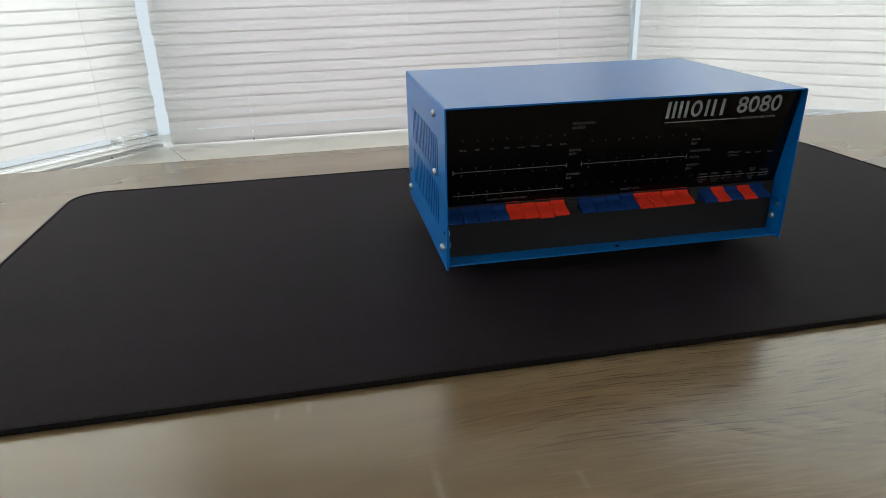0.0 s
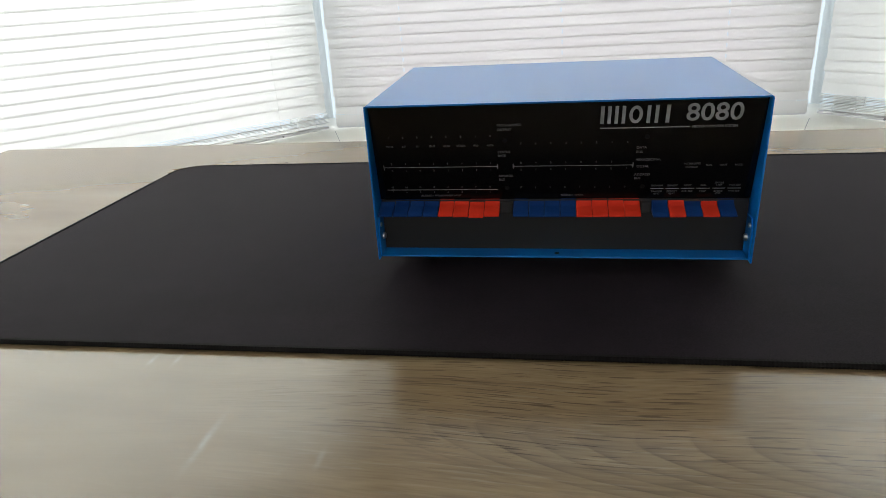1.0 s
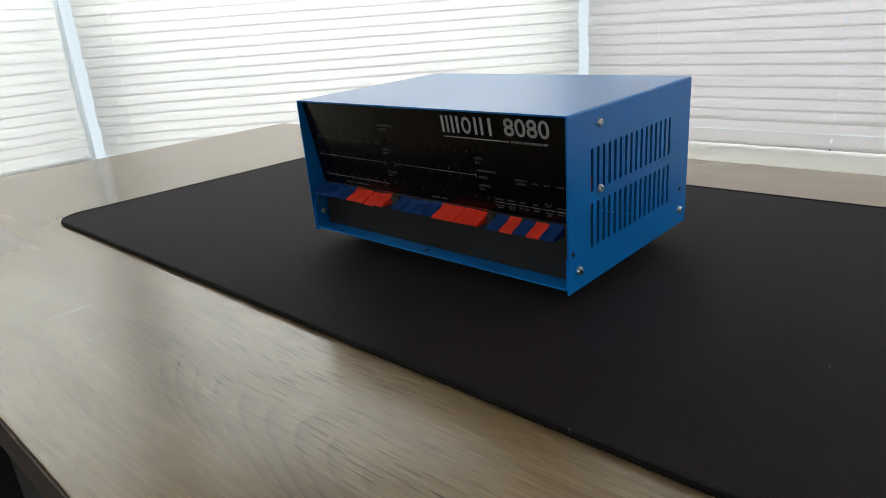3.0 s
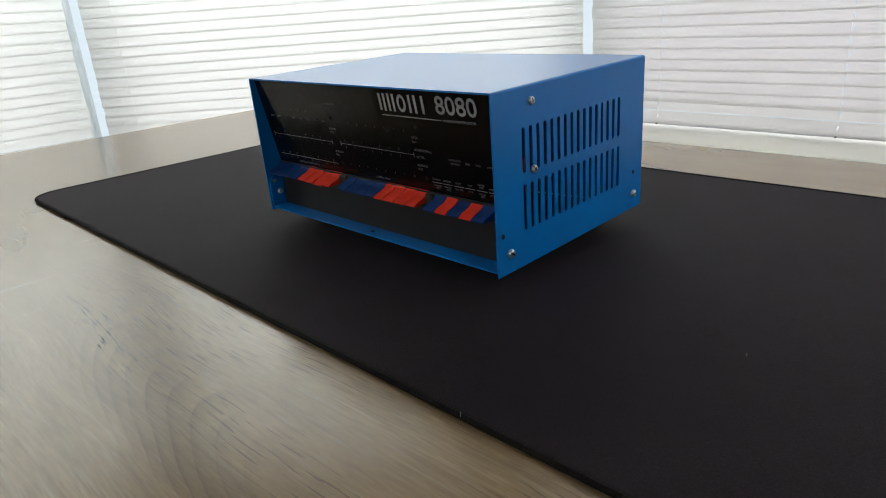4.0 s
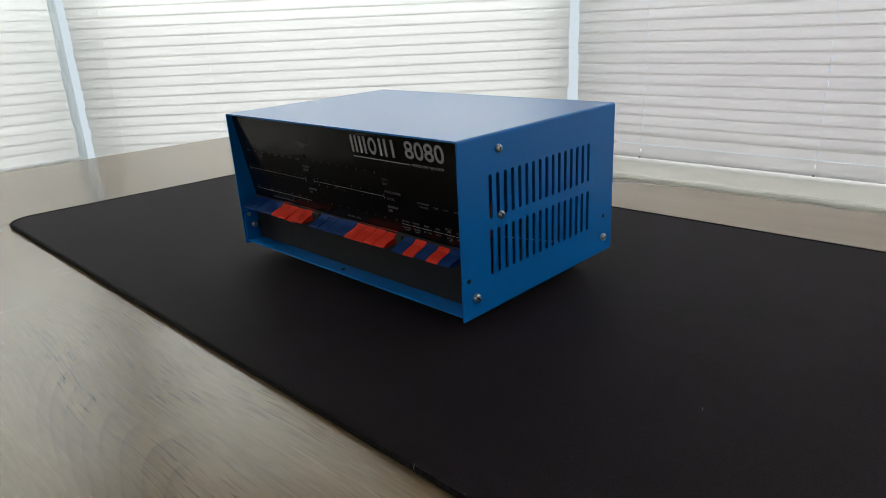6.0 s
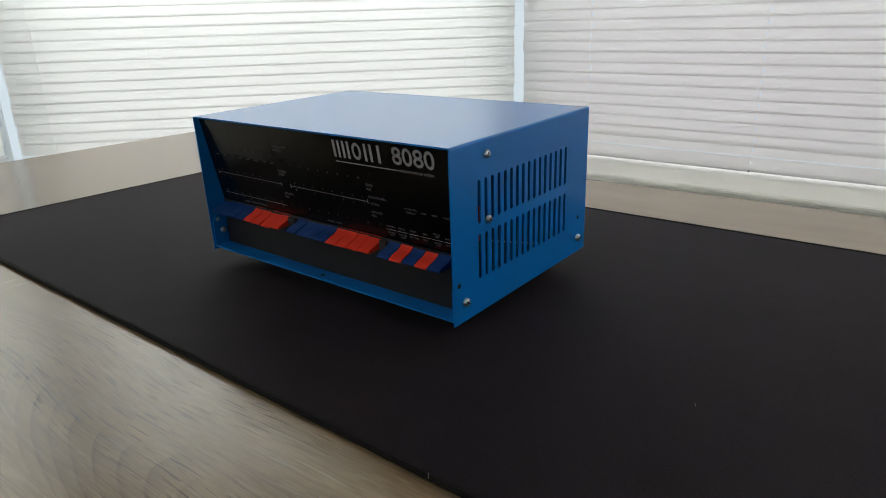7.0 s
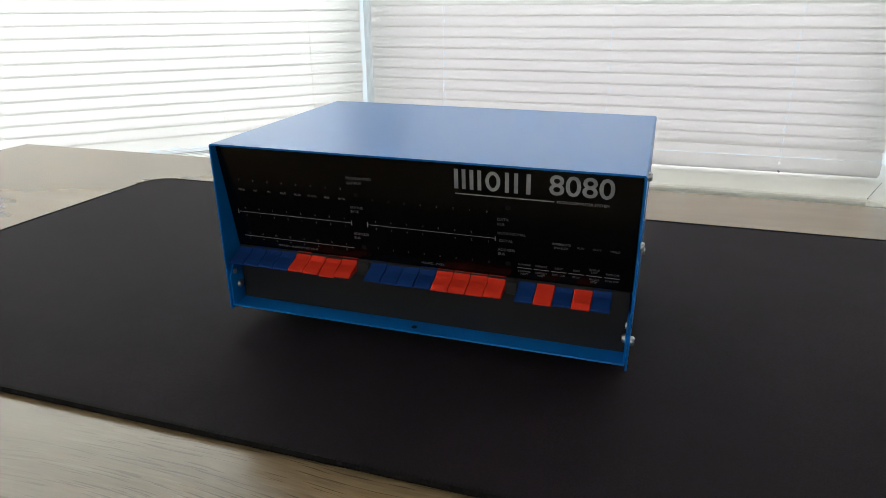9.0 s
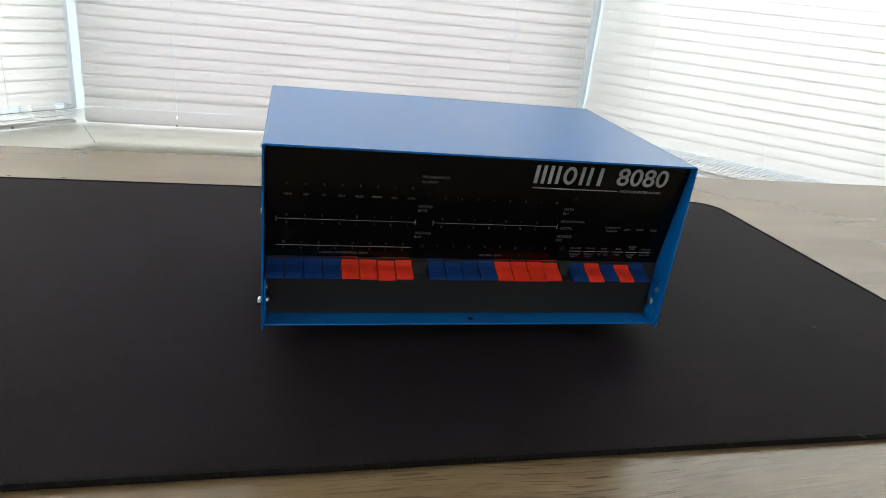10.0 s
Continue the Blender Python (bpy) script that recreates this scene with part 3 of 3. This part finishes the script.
def lettering(text, x, z, size, mat_=None, align="LEFT", spread=1.0, bold=0.0):
    """Printed words on the panel; x and z of the start of their middle line."""
    curve = bpy.data.curves.new("lettering", "FONT")
    curve.body, curve.size, curve.align_x, curve.align_y = text, size, align, "CENTER"
    curve.space_character, curve.extrude, curve.resolution_u, curve.offset = spread, 0.00004, 3, bold
    tmp = bpy.data.objects.new("tmp", curve)
    me = bpy.data.meshes.new_from_object(tmp)
    bpy.data.objects.remove(tmp)
    bpy.data.curves.remove(curve)
    me.name = "lettering"
    me.materials.clear()
    me.materials.append(mat_ or INK_DIM)
    ob = part("lettering", me, None, front_panel)
    ob.matrix_basis = on_panel(x, z)
    return ob


def bar(x0, z0, x1, z1, name="printed_line", mat_=None):
    zc = (z0 + z1) / 2
    ob = part(name, box(-(x1 - x0) / 2, -(z1 - z0) / 2, -0.00005, (x1 - x0) / 2, (z1 - z0) / 2, 0.00005), mat_ or INK, front_panel)
    ob.matrix_basis = on_panel((x0 + x1) / 2, zc)
    return ob


MM = 0.001
SMALL, TINY = 2.6 * MM, 2.1 * MM
for words, x, z in (("PROGRAMMED", 95, 103.2), ("OUTPUT", 95, 99.8), ("STATUS", 95, 82.6), ("BYTE", 95, 79.6), ("ADDRESS", 95, 63.4), ("BUS", 95, 60.4),
                    ("DATA", 193, 84.5), ("BUS", 193, 81.2), ("HEXADECIMAL", 193, 75.2), ("OCTAL", 194, 70.0), ("ADDRESS", 193, 63.6), ("BUS", 193, 60.6)):
    lettering(words, x * MM, z * MM, SMALL)
for k, words in enumerate(("MEMR", "INP", "M1", "OUT", "HLTA", "STACK", "WO", "INTA")):
    lettering(words, (14.6 + 10.75 * k) * MM, 88.0 * MM, TINY, align="CENTER")
    lettering(str(7 - k), (14.4 + 10.8 * k) * MM, 95.2 * MM, TINY, align="CENTER")
    for x0 in (14.2, 111.8):
        lettering(("8", "4", "2", "1")[k % 4], (x0 + 10.75 * k) * MM, 73.9 * MM, TINY, align="CENTER")
        lettering(("2", "1", "4", "2", "1", "4", "2", "1")[k], (x0 + 10.75 * k) * MM, 68.5 * MM, TINY, align="CENTER")
    lettering(str(15 - k), (12.6 + 10.8 * k) * MM, 54.4 * MM, TINY, align="CENTER")
    lettering(str(7 - k), (12.6 + 10.8 * k) * MM, 50.4 * MM, TINY, align="CENTER")
    lettering(str(7 - k), (111.8 + 10.7 * k) * MM, 88.9 * MM, TINY, align="CENTER")
    lettering(str(7 - k), (111.4 + 10.8 * k) * MM, 53.8 * MM, TINY, align="CENTER")
lettering("ADDRESS - PROGRAMMED INPUT", 34.5 * MM, 47.3 * MM, TINY)
lettering("ADDRESS - DATA", 141 * MM, 47.3 * MM, TINY)
for x0, x1, z in ((8, 94.4, 71.2), (106, 191.5, 71.2)):
    bar(x0 * MM, (z - 0.16) * MM, x1 * MM, (z + 0.16) * MM)
    for x in (x0, x1):
        bar((x - 0.2) * MM, (z - 1.9) * MM, (x + 0.2) * MM, (z + 1.9) * MM)
bar(8.4 * MM, 52.1 * MM, 94 * MM, 52.5 * MM)
for words, x, z in (("INTERRUPTS", 232, 71.6), ("ENABLED", 232, 69.0), ("RUN", 243.5, 70.4), ("WAIT", 253, 70.4), ("HOLD", 263.5, 70.4)):
    lettering(words, x * MM, z * MM, 2.0 * MM, align="CENTER")
for k, (upper, lower) in enumerate((("EXAMINE", "EXAMINE\nNEXT"), ("DEPOSIT", "DEPOSIT\nNEXT"), ("RESET", "EXT. CLR"), ("RUN", "STOP"), ("SINGLE\nSTEP", "SINGLE\nSTEP"), ("PWR ON", "PWR OFF"))):
    x = 209.7 + 10.65 * k
    bar((x - 4.6) * MM, 52.0 * MM, (x + 4.6) * MM, 52.45 * MM)
    lettering(upper, x * MM, (54.6 if "\n" not in upper else 55.6) * MM, 1.9 * MM, align="CENTER")
    lettering(lower, x * MM, (49.9 if "\n" not in lower else 48.9) * MM, 1.9 * MM, align="CENTER")

# the maker's mark, as plain upright shapes, with its rule and the words under it
MARK_Z0, MARK_Z1 = 102.6, 115.4


def mark(kind, x, width):
    """One plain shape of the mark: a bar, or a rounded ring."""
    bm = bmesh.new()
    h = (MARK_Z1 - MARK_Z0)
    if kind == "bar":
        add_box(bm, x, 0, -0.05, x + width, h, 0.05)
    else:
        def ring(cx, cy, rx, ry, k):
            return [bm.verts.new((cx + rx * k * math.cos(a), cy + ry * k * math.sin(a), 0.05)) for a in (2 * math.pi * j / 28 for j in range(28))]
        outer = ring(x + width / 2, h / 2, width / 2, h / 2, 1.0)
        inner = [bm.verts.new((x + width / 2 + (width / 2 - 2.2) * math.cos(a), h / 2 + (h / 2 - 2.2) * math.sin(a), 0.05)) for a in (2 * math.pi * j / 28 for j in range(28))]
        for j in range(28):
            l = (j + 1) % 28
            bm.faces.new((outer[j], outer[l], inner[l], inner[j]))
        if kind == "double":
            add_box(bm, x + 1.6, h / 2 - 1.1, -0.05, x + width - 1.6, h / 2 + 1.1, 0.051)
    shear = Matrix(((MM, 0.02 * MM, 0, 0), (0, MM, 0, 0), (0, 0, MM, 0), (0, 0, 0, 1)))
    bm.transform(shear)
    ob = part("printed_mark", bm, INK, front_panel)
    ob.matrix_basis = on_panel(0, MARK_Z0 * MM)
    return ob


for kind, x, width in (("bar", 167.0, 2.5), ("bar", 171.8, 2.3), ("bar", 176.6, 2.3), ("bar", 181.4, 2.3), ("ring", 186.2, 9.0), ("bar", 198.0, 2.3), ("bar", 203.4, 2.3),
                       ("bar", 210.6, 2.5)):
    mark(kind, x, width)
digits = lettering("8080", 223.6 * MM, (MARK_Z0 + MARK_Z1) / 2 * MM, 17.6 * MM, INK, bold=0.2 * MM)
wide = max(v.co.x for v in digits.data.vertices) - min(v.co.x for v in digits.data.vertices)
tall = max(v.co.y for v in digits.data.vertices) - min(v.co.y for v in digits.data.vertices)
digits.matrix_basis = digits.matrix_basis @ Matrix.Diagonal((36.6 * MM / wide, 12.8 * MM / tall, 1, 1))
bar(167.2 * MM, 99.0 * MM, 227 * MM, 99.7 * MM)
lettering("MICROCOMPUTER SYSTEM", 228.6 * MM, 99.3 * MM, 2.45 * MM, INK)
# low black discs on the surface stand for the panel's four holes
for x, z in ((100.4, 91.7), (101, 53.4), (199.6, 92.6), (199.4, 54.0)):
    hole_disc = part("panel_hole_disc", add_cylinder(bmesh.new(), Matrix.Identity(4), 1.8 * MM, 0.5 * MM, 14, 1.5 * MM), RUBBER, front_panel)
    hole_disc.matrix_basis = on_panel(x * MM, z * MM, 0.0001)


# the paddle switches
def paddle_mesh(mat_, droop):
    prof = [(0.0190, 0.0447), (0.0162, 0.0445), (0.0145, 0.0424), (0.0118, 0.0404), (0.0080, 0.0392), (0.0040, 0.0381 - droop * 0.6), (0.0006, 0.0365 - droop), (-0.0004, 0.0358 - droop), (-0.0001, 0.0349 - droop),
            (0.0040, 0.0347 - droop * 0.6), (0.0120, 0.0352), (0.0190, 0.0352)]
    prof = [(0.019 + (y - 0.019) * 0.90, 0.0442 + (z - 0.0447) * 0.93) for y, z in prof]
    bm = bmesh.new()
    w = 0.0112
    a = [bm.verts.new((0, y, z)) for y, z in prof]
    b = [bm.verts.new((w, y, z)) for y, z in prof]
    bm.faces.new(a)
    bm.faces.new(b)
    for i in range(len(prof)):
        j = (i + 1) % len(prof)
        bm.faces.new((a[i], a[j], b[j], b[i]))
    bmesh.ops.recalc_face_normals(bm, faces=bm.faces)
    rim = [e for e in bm.edges if len(e.link_faces) == 2 and e.calc_face_angle(0) > 1.2]
    bmesh.ops.bevel(bm, geom=rim, offset=0.0004, segments=2, affect="EDGES", profile=0.5)
    return mesh_of("paddle_switch", bm, mat_)


PADDLES = {(c, d): paddle_mesh(m_, d) for c, m_ in (("red", RED), ("blue", PADDLE_BLUE)) for d in (0.0, 0.0012)}
rng = random.Random(9)
for x0, colours, pitch, low in ((0.0022, "bbbbrrrr", 0.01168, (6,)), (0.1058, "bbbbrrrr", 0.01160, ()), (0.2066, "brbrb", 0.01152, ())):
    for k, c in enumerate(colours):
        me = PADDLES[("red" if c == "r" else "blue", 0.0012 if k in low else 0.0)]
        p = part("paddle_switch", me, None, computer, "red plastic paddle switch" if c == "r" else "dark blue plastic paddle switch")
        p.location = (x0 + k * pitch + rng.uniform(-0.0001, 0.0001), rng.uniform(-0.0004, 0.0004), rng.uniform(-0.0002, 0.0002))


for x0, x1 in ((0.0960, 0.1052), (0.1990, 0.2060)):
    part("switch_frame", box(x0, 0.0122, 0.0345, x1, 0.0153, 0.0430, 0.0004, 1), FRAME_GREY, computer, "grey end of the switch frame")


# screws, holes and feet
def screw_mesh(radius, height, cross):
    bm = bmesh.new()
    n = 20
    rings = []
    for r, h in ((radius, 0.0), (radius, height * 0.55), (radius * 0.85, height * 0.9), (radius * 0.6, height)):
        rings.append([bm.verts.new((r * math.cos(2 * math.pi * k / n), r * math.sin(2 * math.pi * k / n), h)) for k in range(n)])
    for a, b in zip(rings, rings[1:]):
        for k in range(n):
            l = (k + 1) % n
            bm.faces.new((a[k], a[l], b[l], b[k]))
    bm.faces.new(rings[-1])
    return mesh_of("screw", bm, STEEL, True)


def recess_mesh(radius, height, cross):
    # thin near-black bars on the head draw the slot's shade
    bm = box(-radius * 0.8, -radius * 0.13, height * 0.9, radius * 0.8, radius * 0.13, height * 1.03)
    if cross:
        add_box(bm, -radius * 0.13, -radius * 0.62, height * 0.9, radius * 0.13, radius * 0.62, height * 1.035)
    return mesh_of("screw_slot", bm, HOLE_SHADE)


PAN, PAN_SLOT = screw_mesh(0.0028, 0.0022, True), recess_mesh(0.0026, 0.0022, True)
BIG, BIG_SLOT = screw_mesh(0.0031, 0.0026, False), recess_mesh(0.0031, 0.0026, False)
for x, turn in ((W, 90), (0.0, -90)):
    for y, z, big, spin in ((0.0385, 0.1100, False, 20), (0.0397, 0.0652, False, 50), (0.0123, 0.0140, True, 55), (0.1703, 0.0128, True, 100)):
        s = part("screw", BIG if big else PAN, None, computer, "bright zinc screw")
        s.matrix_basis = pose(x, y, z, 0, turn, 0) @ pose(0, 0, 0, 0, 0, spin)
        part("screw_slot", BIG_SLOT if big else PAN_SLOT, None, s)
    # shallow near-black discs on the side draw the shaded holes
    for y, z in ((0.0057, 0.0278), (0.1704, 0.0308)):
        part("side_hole", add_cylinder(bmesh.new(), pose(x, y, z, 0, 90, 0), 0.0017, 0.0006, 12), HOLE_SHADE, computer)
for x, turn in ((2 * T + 0.0004, 90), (W - 2 * T - 0.0004, -90)):
    s = part("inner_screw", PAN, None, computer, "dull screw end inside the case")
    s.matrix_basis = pose(x, 0.0100, 0.0165, 0, turn, 0)
    s = part("inner_rivet", add_cylinder(bmesh.new(), pose(x, 0.0060, 0.0273, 0, 90, 0), 0.0019, 0.0014, 14), STEEL, computer)
for x, y, drop in ((0.036, 0.036, 0.0127), (W - 0.036, 0.036, 0.0113), (0.032, D - 0.028, 0.0152), (W - 0.032, D - 0.028, 0.0138)):
    foot = add_cylinder(bmesh.new(), Matrix.Translation((x, y, (0.003 - drop) / 2)), 0.0085, 0.003 + drop, 20, 0.0095)
    part("foot", foot, RUBBER, computer, "round black rubber foot")

# what shows through the vents: a board, the switch bodies and a loose wire
part("circuit_board", box(0.006, 0.030, 0.012, W - 0.006, D - 0.010, 0.0136), BOARD, computer)
part("back_board", box(0.004, 0.0215, 0.006, W - 0.004, 0.0230, H - 0.006), BOARD, computer)
part("switch_body", box(W - 0.014, 0.0235, 0.050, W - 0.003, 0.0405, 0.073, 0.001), RED, computer, "red switch body behind the panel")
wire = add_cylinder(bmesh.new(), pose(W - 0.004, 0.085, 0.0335, 71, 0, 0), 0.00045, 0.079, 6)
part("wire", wire, WHITE_WIRE, computer, "thin white wire")

computer.matrix_world = pose(0, 0, 0.7658, 1.17, 0.34, 0)
